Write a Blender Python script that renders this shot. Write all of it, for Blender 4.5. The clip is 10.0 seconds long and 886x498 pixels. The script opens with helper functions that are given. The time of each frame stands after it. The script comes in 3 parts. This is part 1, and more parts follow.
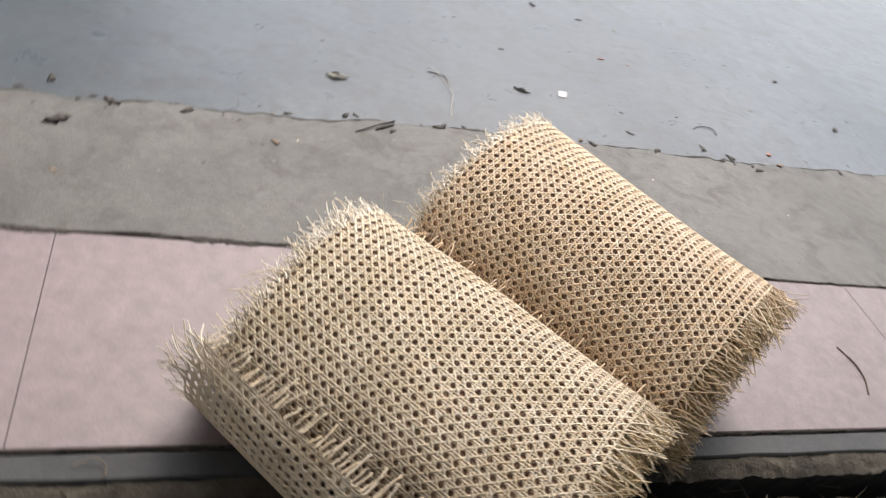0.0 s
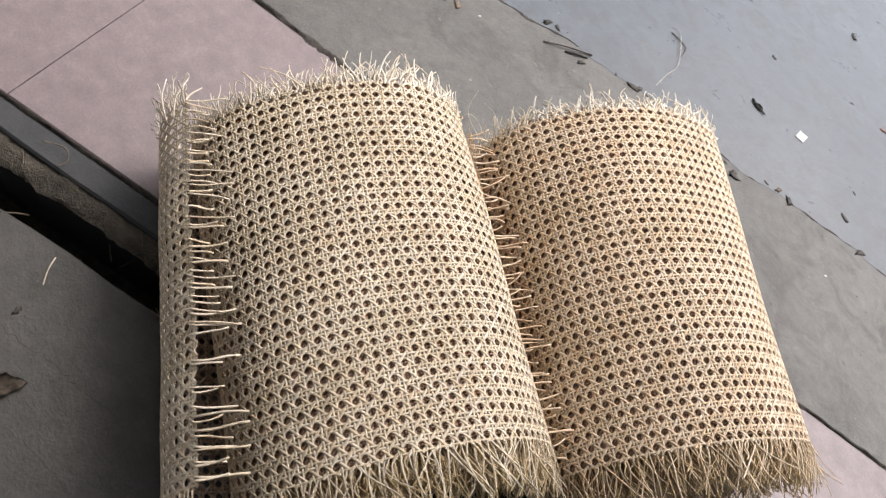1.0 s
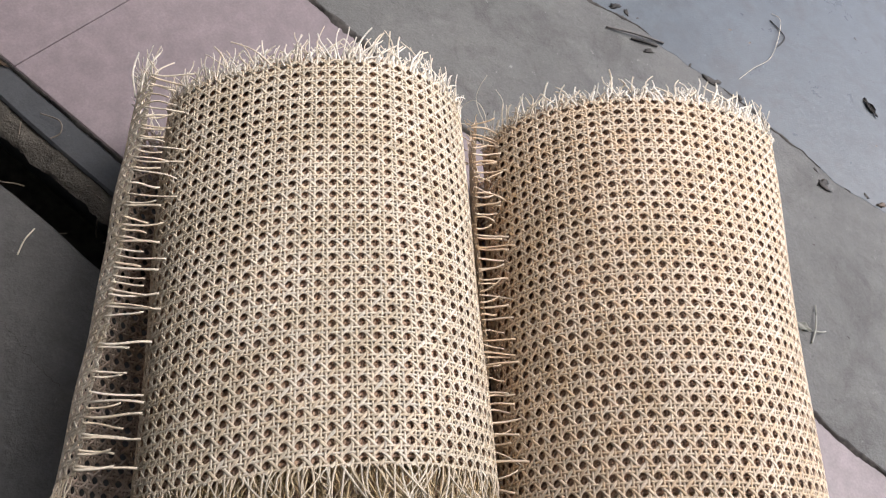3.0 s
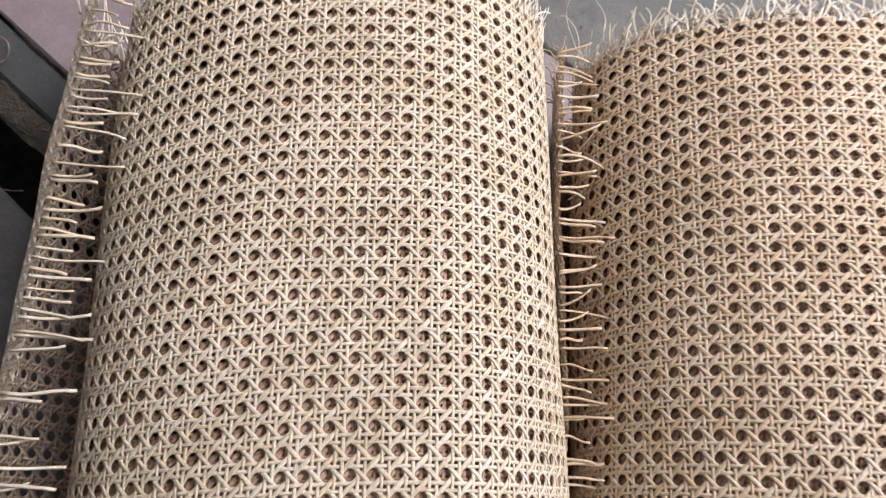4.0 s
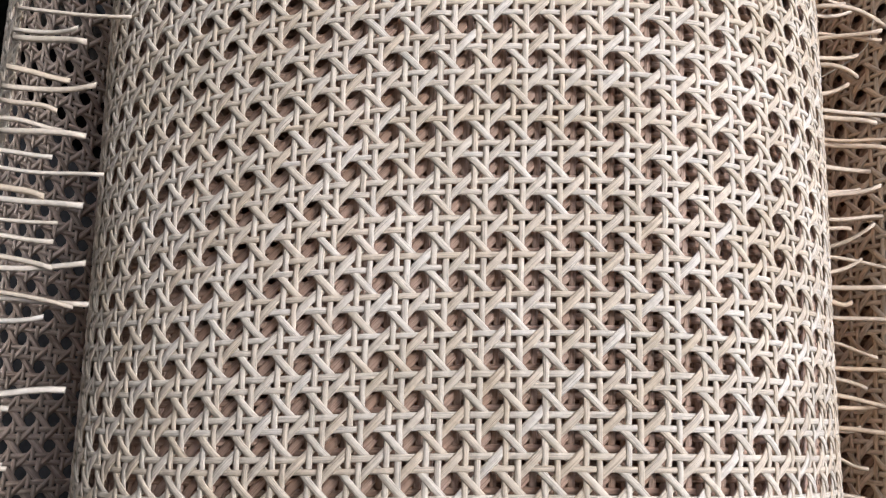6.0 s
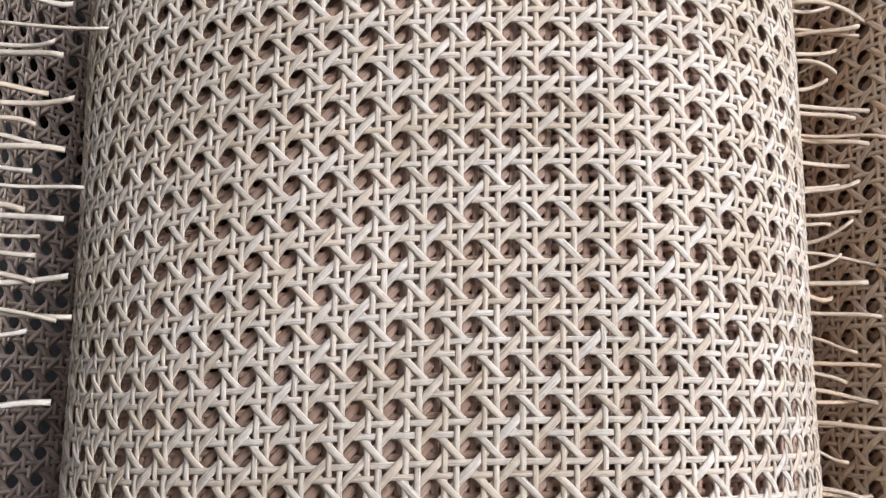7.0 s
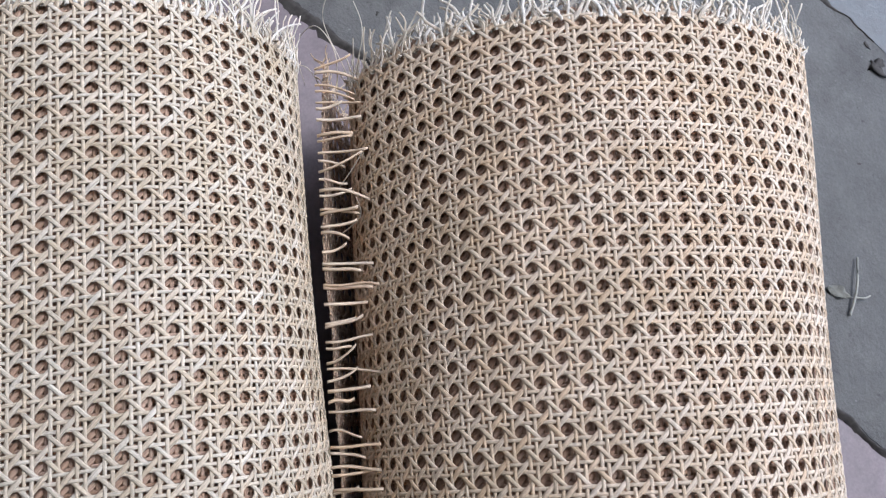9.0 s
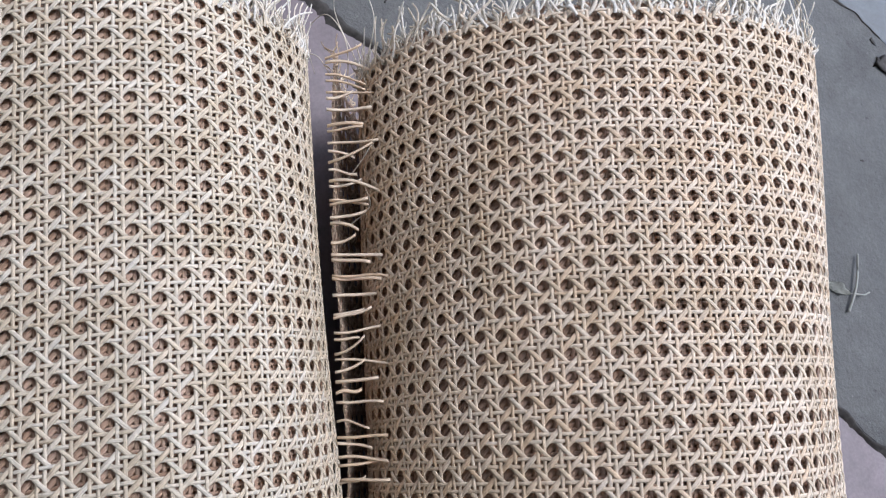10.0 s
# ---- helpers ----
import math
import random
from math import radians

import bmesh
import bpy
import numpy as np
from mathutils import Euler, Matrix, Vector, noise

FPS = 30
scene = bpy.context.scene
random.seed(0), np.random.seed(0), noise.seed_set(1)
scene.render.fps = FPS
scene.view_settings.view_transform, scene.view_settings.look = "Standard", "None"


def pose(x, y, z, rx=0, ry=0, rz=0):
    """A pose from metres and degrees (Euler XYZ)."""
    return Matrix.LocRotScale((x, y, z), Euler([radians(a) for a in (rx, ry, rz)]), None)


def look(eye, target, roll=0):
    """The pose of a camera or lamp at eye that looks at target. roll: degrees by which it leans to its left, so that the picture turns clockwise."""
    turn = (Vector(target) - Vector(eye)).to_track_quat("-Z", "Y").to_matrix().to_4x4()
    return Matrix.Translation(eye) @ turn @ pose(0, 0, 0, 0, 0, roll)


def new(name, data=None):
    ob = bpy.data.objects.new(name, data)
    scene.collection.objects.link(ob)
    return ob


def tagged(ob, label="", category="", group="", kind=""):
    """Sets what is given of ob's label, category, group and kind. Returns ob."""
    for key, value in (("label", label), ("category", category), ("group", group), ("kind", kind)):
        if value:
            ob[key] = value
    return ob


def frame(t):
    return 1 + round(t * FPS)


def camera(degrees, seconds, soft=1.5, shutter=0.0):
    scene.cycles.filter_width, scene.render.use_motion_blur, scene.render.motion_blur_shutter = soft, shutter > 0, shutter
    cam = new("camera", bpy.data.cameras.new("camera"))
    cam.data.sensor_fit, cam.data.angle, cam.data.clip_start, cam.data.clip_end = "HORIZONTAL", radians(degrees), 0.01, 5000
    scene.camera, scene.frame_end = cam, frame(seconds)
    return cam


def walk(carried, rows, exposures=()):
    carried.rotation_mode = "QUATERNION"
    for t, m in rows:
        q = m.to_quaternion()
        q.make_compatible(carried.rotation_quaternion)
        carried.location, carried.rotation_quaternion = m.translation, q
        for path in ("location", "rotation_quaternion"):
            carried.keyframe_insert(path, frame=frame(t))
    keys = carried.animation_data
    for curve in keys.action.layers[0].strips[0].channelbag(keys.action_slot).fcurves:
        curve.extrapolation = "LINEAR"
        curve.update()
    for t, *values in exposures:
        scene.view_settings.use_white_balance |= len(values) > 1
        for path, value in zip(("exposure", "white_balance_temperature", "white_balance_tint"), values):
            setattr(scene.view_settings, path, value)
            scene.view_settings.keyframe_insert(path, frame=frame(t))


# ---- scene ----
cam = camera(60.28, 10.0, 1.2, 0.22)
PATH = [
    (0, (0.0951, -0.0833, 0.8535), (0.1015, 1.4697, -0.4067), 19.21),
    (0.3, (0.2175, -0.0397, 0.8543), (0.0576, 1.3805, -0.5447), 30.63),
    (0.5, (0.2674, -0.0057, 0.8484), (0.0239, 1.3445, -0.6068), 34.44),
    (1, (0.3364, 0.1216, 0.8512), (-0.0631, 1.3012, -0.7137), 39.53),
    (1.5, (0.4298, 0.2005, 0.8723), (-0.1290, 1.1941, -0.7710), 34.38),
    (2, (0.4510, 0.2245, 0.8776), (-0.1492, 1.2074, -0.7575), 32.26),
    (2.2, (0.4497, 0.2302, 0.8817), (-0.1595, 1.1997, -0.7581), 31.94),
    (3.3, (0.3866, 0.3527, 0.8259), (-0.1818, 1.1749, -0.9064), 30.28),
    (3.5, (0.3566, 0.3692, 0.8036), (-0.1739, 1.1541, -0.9578), 31.02),
    (4, (0.2831, 0.4627, 0.6691), (-0.1587, 1.0658, -1.1859), 30.55),
    (4.5, (0.2470, 0.4914, 0.5787), (-0.1201, 0.9896, -1.3232), 30.94),
    (5, (0.2201, 0.4847, 0.5224), (-0.0788, 0.9188, -1.4069), 32.98),
    (5.5, (0.2038, 0.4704, 0.4789), (-0.0505, 0.8729, -1.4636), 35.39),
    (5.7, (0.2031, 0.4672, 0.4711), (-0.0409, 0.8602, -1.4747), 35.82),
    (6.8, (0.1981, 0.4739, 0.4690), (0.0057, 0.8470, -1.4864), 39.24),
    (7, (0.1987, 0.4769, 0.4744), (0.0026, 0.8511, -1.4804), 38.66),
    (7.5, (0.2072, 0.5038, 0.5059), (-0.0153, 0.9210, -1.4374), 35.92),
    (8, (0.2311, 0.5628, 0.5562), (-0.0086, 1.0744, -1.3623), 36.42),
    (8.5, (0.2540, 0.6202, 0.6232), (0.0142, 1.2098, -1.2728), 37.73),
    (9, (0.2616, 0.6369, 0.6694), (0.0449, 1.2701, -1.2154), 40.55),
    (9.5, (0.2553, 0.6348, 0.6835), (0.0665, 1.2720, -1.2028), 43.32),
    (10, (0.2490, 0.6305, 0.6702), (0.0833, 1.2575, -1.2218), 45.45),
]
walk(cam, [(t, look(eye, target, roll)) for t, eye, target, roll in PATH],
     [(0.0, 1.17, 6850, 9), (0.5, 1.14, 6450, 8), (1.0, 1.12, 6700, 10), (1.5, 1.12, 6400, 10), (2.0, 1.09, 6200, 10), (3.5, 0.96, 6400, 12), (4.5, 0.94, 6200, 14), (5.5, 0.88, 5880, 12), (7.5, 0.91, 5720, 12), (8.0, 0.94, 5720, 12), (8.5, 0.7, 5600, 11), (10.0, 0.57, 5520, 10)])

# ---- world and light ----
world = bpy.data.worlds.new("sky")
scene.world = world
world.use_nodes = True
wn = world.node_tree.nodes
sky = wn.new("ShaderNodeTexSky")
sky.sky_type = "NISHITA"
sky.sun_disc = False
sky.sun_elevation = radians(60)
sky.sun_rotation = radians(6.6)
sky.air_density, sky.dust_density = 1.0, 4.0
world.node_tree.links.new(sky.outputs[0], wn["Background"].inputs[0])
wn["Background"].inputs[1].default_value = 0.15
sun = new("sun", bpy.data.lights.new("sun", "SUN"))
sun.data.energy, sun.data.angle, sun.data.color = 1.12, radians(32), (1.0, 0.985, 0.97)
sun.matrix_world = look((0.3, 2.6, 4.6), (0, 0, 0))


# ---- materials ----
def nodes_of(name, rough=0.6):
    m = bpy.data.materials.new(name)
    m.use_nodes = True
    t = m.node_tree
    b = t.nodes["Principled BSDF"]
    b.inputs["Roughness"].default_value = rough
    return m, t, b


def node(t, kind, **values):
    n = t.nodes.new(kind)
    for k, v in values.items():
        n.inputs[k].default_value = v
    return n


def noise_of(t, coord, scale, detail=4.0, rough=0.55, distort=0.0):
    n = node(t, "ShaderNodeTexNoise", Scale=scale, Detail=detail, Roughness=rough, Distortion=distort)
    t.links.new(coord, n.inputs["Vector"])
    return n.outputs["Fac"]


def ramp(t, fac, stops):
    r = t.nodes.new("ShaderNodeValToRGB")
    e = r.color_ramp.elements
    while len(e) < len(stops):
        e.new(0.5)
    for q, (p, c) in zip(e, stops):
        q.position, q.color = p, (*c, 1)
    t.links.new(fac, r.inputs[0])
    return r.outputs[0]


def mix(t, fac, a, b, how="MIX"):
    m = t.nodes.new("ShaderNodeMix")
    m.data_type, m.blend_type = "RGBA", how
    for value, socket in ((fac, m.inputs[0]), (a, m.inputs[6]), (b, m.inputs[7])):
        if isinstance(value, (int, float)):
            socket.default_value = value
        elif isinstance(value, tuple):
            socket.default_value = (*value, 1)
        else:
            t.links.new(value, socket)
    return m.outputs[2]


def bump(t, b, height, strength, distance):
    n = node(t, "ShaderNodeBump", Strength=strength, Distance=distance)
    t.links.new(height, n.inputs["Height"])
    t.links.new(n.outputs[0], b.inputs["Normal"])


def cane_material(name, pale, mid, warm):
    """Split rattan cane: each strand its own tone, with streaks along it and dull blotches."""
    m, t, b = nodes_of(name, 0.52)
    geo = t.nodes.new("ShaderNodeNewGeometry")
    pos = geo.outputs["Position"]
    info = t.nodes.new("ShaderNodeObjectInfo")
    both = t.nodes.new("ShaderNodeMath")
    both.operation = "ADD"
    t.links.new(geo.outputs["Random Per Island"], both.inputs[0])
    t.links.new(info.outputs["Random"], both.inputs[1])
    part_of = t.nodes.new("ShaderNodeMath")
    part_of.operation = "FRACT"
    t.links.new(both.outputs[0], part_of.inputs[0])
    tone = ramp(t, part_of.outputs[0], [(0.0, warm), (0.45, mid), (1.0, pale)])
    patch = ramp(t, noise_of(t, pos, 22, 3), [(0.32, (0.88, 0.86, 0.82)), (0.62, (1.04, 1.04, 1.05))])
    c = mix(t, 1.0, tone, patch, "MULTIPLY")
    fine = noise_of(t, pos, 420, 3, 0.6)
    c = mix(t, 1.0, c, ramp(t, fine, [(0.3, (0.9, 0.89, 0.87)), (0.7, (1.04, 1.04, 1.04))]), "MULTIPLY")
    along = t.nodes.new("ShaderNodeAttribute")
    along.attribute_name = "grain"
    streak = noise_of(t, along.outputs["Vector"], 1.0, 4, 0.65)
    c = mix(t, 1.0, c, ramp(t, streak, [(0.34, (0.70, 0.67, 0.63)), (0.47, (0.98, 0.98, 0.98)), (0.62, (1.06, 1.06, 1.06))]), "MULTIPLY")
    split = noise_of(t, along.outputs["Vector"], 1.9, 2, 0.5, 0.3)
    c = mix(t, ramp(t, split, [(0.30, (0.75, 0.75, 0.75)), (0.37, (0.0, 0.0, 0.0))]), c, tuple(x * 0.42 for x in warm))
    t.links.new(c, b.inputs["Base Color"])
    b.inputs["Specular IOR Level"].default_value = 0.17
    total = t.nodes.new("ShaderNodeMath")
    total.operation = "ADD"
    t.links.new(fine, total.inputs[0])
    t.links.new(streak, total.inputs[1])
    bump(t, b, total.outputs[0], 0.5, 0.0008)
    return m


def ground_material(name, low, high, rough, rough_spread, stain, grain=0.25, big=2.2, specks=0.5):
    """Trodden cement or stone: cloudy tone, fine sand grain, stains, pits and pale specks, uneven gloss."""
    m, t, b = nodes_of(name, rough)
    geo = t.nodes.new("ShaderNodeNewGeometry")
    pos = geo.outputs["Position"]
    cloud = noise_of(t, pos, big, 6, 0.62, 0.5)
    c = ramp(t, cloud, [(0.32, low), (0.68, high)])
    blot = noise_of(t, pos, 11, 6, 0.68, 0.8)
    c = mix(t, ramp(t, blot, [(0.50, (0, 0, 0)), (0.66, (0.75, 0.75, 0.75))]), c, stain)
    worn = noise_of(t, pos, 34, 5, 0.7, 0.3)
    c = mix(t, 1.0, c, ramp(t, worn, [(0.3, (0.82, 0.82, 0.82)), (0.7, (1.14, 1.14, 1.14))]), "MULTIPLY")
    pit = noise_of(t, pos, 95, 3, 0.6)
    c = mix(t, ramp(t, pit, [(0.24, (specks, specks, specks)), (0.33, (0, 0, 0))]), c, tuple(x * 0.35 for x in low))
    c = mix(t, ramp(t, pit, [(0.69, (0, 0, 0)), (0.76, (specks, specks, specks))]), c, tuple(min(1, x * 1.9) for x in high))
    grit = noise_of(t, pos, 300, 4, 0.7)
    c = mix(t, 1.0, c, ramp(t, grit, [(0.28, (0.82, 0.82, 0.82)), (0.7, (1.1, 1.1, 1.1))]), "MULTIPLY")
    t.links.new(c, b.inputs["Base Color"])
    rr = node(t, "ShaderNodeMapRange")
    rr.inputs["To Min"].default_value, rr.inputs["To Max"].default_value = rough - rough_spread, rough + rough_spread
    t.links.new(blot, rr.inputs["Value"])
    t.links.new(rr.outputs[0], b.inputs["Roughness"])
    total = grit
    for other in (worn, pit):
        n2 = t.nodes.new("ShaderNodeMath")
        n2.operation = "ADD"
        t.links.new(total, n2.inputs[0])
        t.links.new(other, n2.inputs[1])
        total = n2.outputs[0]
    bump(t, b, total, grain, 0.003)
    return m


def plain(name, colour, rough, spread=0.25, scale=60):
    m, t, b = nodes_of(name, rough)
    geo = t.nodes.new("ShaderNodeNewGeometry")
    n = noise_of(t, geo.outputs["Position"], scale, 4, 0.6)
    lo, hi = tuple(x * (1 - spread) for x in colour), tuple(min(1, x * (1 + spread)) for x in colour)
    t.links.new(ramp(t, n, [(0.3, lo), (0.7, hi)]), b.inputs["Base Color"])
    bump(t, b, n, 0.3, 0.001)
    return m


CANE = cane_material("pale_cane", (0.80, 0.73, 0.61), (0.77, 0.675, 0.535), (0.74, 0.62, 0.46))
# same pale cane, with warm light bounced between the rolls put into its colour
CANE_BOUNCE = cane_material("bounce_tinted_cane", (0.84, 0.725, 0.585), (0.81, 0.665, 0.505), (0.78, 0.60, 0.42))
CANE_BROWN = cane_material("brown_cane_ends", (0.74, 0.62, 0.42), (0.62, 0.49, 0.30), (0.48, 0.36, 0.20))
# brown of the sheet's back; on inner layers it paints the shade between sheets
CANE_BACK_SHADE = cane_material("cane_back_shade", (0.61, 0.445, 0.345), (0.54, 0.375, 0.28), (0.47, 0.315, 0.22))
CANE_PITH = cane_material("cane_pith_side", (0.56, 0.465, 0.395), (0.50, 0.41, 0.345), (0.44, 0.35, 0.285))
CANE_ENDS = cane_material("bleached_cane_ends", (0.90, 0.87, 0.81), (0.88, 0.82, 0.72), (0.82, 0.72, 0.58))
DARK_CEMENT = ground_material("dark_smooth_cement", (0.056, 0.070, 0.083), (0.096, 0.112, 0.126), 0.31, 0.12, (0.058, 0.064, 0.070), 0.16, 1.7, 0.6)
GREY_CEMENT = ground_material("grey_cement", (0.090, 0.090, 0.086), (0.139, 0.138, 0.131), 0.6, 0.12, (0.070, 0.068, 0.065), 0.5, 2.2, 0.8)
PINK_STONE = ground_material("pink_stone", (0.196, 0.159, 0.168), (0.236, 0.195, 0.205), 0.5, 0.1, (0.192, 0.156, 0.166), 0.05, 2.0, 0.08)
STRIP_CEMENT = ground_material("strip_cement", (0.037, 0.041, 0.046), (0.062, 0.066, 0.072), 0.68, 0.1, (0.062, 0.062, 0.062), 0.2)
ROUGH_EDGE = ground_material("broken_mortar", (0.062, 0.055, 0.046), (0.15, 0.135, 0.112), 0.9, 0.05, (0.042, 0.036, 0.03), 1.0, 14)
SLAB_CEMENT = ground_material("slab_cement", (0.058, 0.057, 0.056), (0.092, 0.091, 0.089), 0.55, 0.12, (0.059, 0.057, 0.054), 0.35, 2.6, 0.4)
SOIL = plain("dark_soil", (0.042, 0.038, 0.033), 0.95, 0.5)
PAPER = plain("white_paper", (0.82, 0.83, 0.84), 0.6, 0.04)
DRY_LEAF = plain("dry_leaf", (0.16, 0.115, 0.08), 0.7, 0.4)
FADED_LEAF = plain("faded_leaf", (0.15, 0.125, 0.10), 0.85, 0.7, 120)
PALE_LEAF = plain("pale_leaf", (0.33, 0.33, 0.29), 0.7, 0.25)
GREY_TWIG = plain("grey_twig", (0.15, 0.14, 0.13), 0.8, 0.35)
TWIG = plain("dry_twig", (0.17, 0.14, 0.11), 0.8, 0.4)
DARK_BIT = plain("dark_debris", (0.045, 0.04, 0.036), 0.8, 0.5)
FIBRE = plain("pale_fibre", (0.66, 0.60, 0.50), 0.6, 0.2)
DIRT = plain("dark_dirt", (0.052, 0.047, 0.043), 0.95, 0.5, 140)
RED_BIT = plain("reddish_chaff", (0.30, 0.12, 0.08), 0.7, 0.3)
# for the added unseen walls; pale so that they bounce fill light
PLASTER = plain("pale_plaster", (0.62, 0.60, 0.57), 0.9, 0.12, 3)


# ---- building helpers ----
def mesh_object(name, verts, faces, material, parent=None, label="", smooth=True):
    me = bpy.data.meshes.new(name)
    verts, faces = np.asarray(verts, dtype=np.float32), np.asarray(faces, dtype=np.int32)
    k = faces.shape[1]
    me.vertices.add(len(verts))
    me.vertices.foreach_set("co", verts.ravel())
    me.loops.add(faces.size)
    me.loops.foreach_set("vertex_index", faces.ravel())
    me.polygons.add(len(faces))
    me.polygons.foreach_set("loop_start", np.arange(0, faces.size, k, dtype=np.int32))
    me.update(calc_edges=True)
    me.validate()
    if smooth:
        me.polygons.foreach_set("use_smooth", np.ones(len(faces), dtype=bool))
    me.materials.append(material)
    ob = new(name, me)
    ob.parent = parent
    return tagged(ob, label)


def part(name, bm, material, parent=None, label="", smooth=False):
    me = bpy.data.meshes.new(name)
    bm.normal_update()
    bm.to_mesh(me)
    bm.free()
    if smooth:
        me.polygons.foreach_set("use_smooth", np.ones(len(me.polygons), dtype=bool))
    me.materials.append(material)
    ob = new(name, me)
    ob.parent = parent
    return tagged(ob, label)


def tube(name, points, radius, material, parent=None, label="", sides=5, taper=1.0):
    """A round fibre or twig along a smoothed line of points."""
    pts = [Vector(p) for p in points]
    fine = []
    for i in range(len(pts) - 1):
        p0, p1, p2, p3 = pts[max(i - 1, 0)], pts[i], pts[i + 1], pts[min(i + 2, len(pts) - 1)]
        for k in range(8):
            f = k / 8
            fine.append(0.5 * (2 * p1 + (p2 - p0) * f + (2 * p0 - 5 * p1 + 4 * p2 - p3) * f * f + (3 * p1 - p0 - 3 * p2 + p3) * f ** 3))
    fine.append(pts[-1])
    bm = bmesh.new()
    rings = []
    for i, p in enumerate(fine):
        d = (fine[min(i + 1, len(fine) - 1)] - fine[max(i - 1, 0)]).normalized()
        a = d.orthogonal().normalized()
        b = d.cross(a)
        r = radius * (1 + (taper - 1) * i / len(fine))
        rings.append([bm.verts.new(p + (a * math.cos(q) + b * math.sin(q)) * r) for q in (2 * math.pi * k / sides for k in range(sides))])
    for p, q in zip(rings, rings[1:]):
        for k in range(sides):
            bm.faces.new((p[k], q[k], q[(k + 1) % sides], p[(k + 1) % sides]))
    bm.faces.new(rings[0][::-1])
    bm.faces.new(rings[-1])
    bmesh.ops.recalc_face_normals(bm, faces=bm.faces)
    return part(name, bm, material, parent, label, smooth=True)


# the band of stone and the slabs run along ALONG; ACROSS points away from the lower slab
BAND = radians(24.0)
ALONG, ACROSS = Vector((math.cos(BAND), math.sin(BAND), 0)), Vector((-math.sin(BAND), math.cos(BAND), 0))


def at(a, s, z=0.0):
    return ALONG * a + ACROSS * s + Vector((0, 0, z))


def wander(a, seed, size, scale):
    return size * (noise.noise(Vector((a * scale, seed * 7.3, 0.5))) + 0.5 * noise.noise(Vector((a * scale * 3.1, seed * 3.7, 4.5))) + 0.25 * noise.noise(Vector((a * scale * 11.0, seed * 1.7, 8.5))))


def band_piece(name, a0, a1, near, far, top, depth, material, parent=None, label="", steps=120, near_wander=(0, 1, 1), far_wander=(0, 1, 1), bevel=0.003):
    """A slab between two edges that may wander, its top edges slightly rounded."""
    bm = bmesh.new()
    rings = []
    for i in range(steps + 1):
        a = a0 + (a1 - a0) * i / steps
        n = (near(a) if callable(near) else near) + wander(a, near_wander[1], near_wander[0], near_wander[2])
        f = (far(a) if callable(far) else far) + wander(a, far_wander[1], far_wander[0], far_wander[2])
        prof = [(n, top - depth), (n, top - bevel), (n + bevel, top), (f - bevel, top), (f, top - bevel), (f, top - depth)]
        rings.append([bm.verts.new(at(a, s, z)) for s, z in prof])
    for r, q in zip(rings, rings[1:]):
        for k in range(5):
            bm.faces.new((r[k], q[k], q[k + 1], r[k + 1]))
    bm.faces.new(rings[0])
    bm.faces.new(rings[-1][::-1])
    bmesh.ops.recalc_face_normals(bm, faces=bm.faces)
    return part(name, bm, material, parent, label)


# ---- ground ----
S_SLAB, S_BLACK, S_ROUGH, S_TILE, S_GREY, S_DARK = 0.339, 0.381, 0.411, 0.451, 0.833, 1.222


def grey_edge(a):
    """The joint of stone and cement runs slightly askew to the kerb."""
    return S_GREY - 0.0205 * a


def dark_edge(a):
    return S_DARK + 0.012 * a


bm = bmesh.new()
bmesh.ops.create_grid(bm, x_segments=2, y_segments=2, size=40)
bmesh.ops.translate(bm, verts=bm.verts, vec=(0, 0, -0.16))
tagged(part("ground", bm, SOIL), "dark packed soil under the slabs", "ground", kind="structure")
tagged(band_piece("floor", -14, 14, dark_edge, 16, 0.0029, 0.12, DARK_CEMENT, steps=3200, near_wander=(0.028, 3, 3.0), bevel=0.0004),
       "dark blue-grey smooth cement floor, dusty and worn", "floor", kind="structure")
tagged(band_piece("pavement", -14, 14, grey_edge, lambda a: dark_edge(a) + 0.09, 0.0025, 0.12, GREY_CEMENT, steps=3200, near_wander=(0.007, 5, 11), bevel=0.002),
       "pale grey cement border with a rough edge", "pavement", kind="structure")
# the thin cement skim that the dark floor ends in lies over the border
threshold = tagged(new("threshold"), "band of pink stone slabs beside grey cement", "threshold", kind="structure")
for k, (a0, a1) in enumerate(((-4.636, -3.1355), (-3.134, -1.6345), (-1.633, -0.1342), (-0.1328, 1.3648), (1.3662, 2.866), (2.8675, 4.366))):
    band_piece("stone_slab", a0, a1, S_TILE, lambda a: grey_edge(a) - 0.002, 0.0, 0.05, PINK_STONE, threshold, steps=6, bevel=0.002)
band_piece("bedding", -4.7, 4.5, S_TILE + 0.004, lambda a: grey_edge(a) + 0.012, -0.003, 0.05, ROUGH_EDGE, threshold, "dark joint filling", steps=2)
tagged(band_piece("kerb", -14, 14, S_ROUGH, S_TILE - 0.003, -0.004, 0.1, STRIP_CEMENT, steps=400, near_wander=(0.004, 8, 9)),
       "narrow dark grey cement kerb beside the pink stone", "kerb", kind="structure")


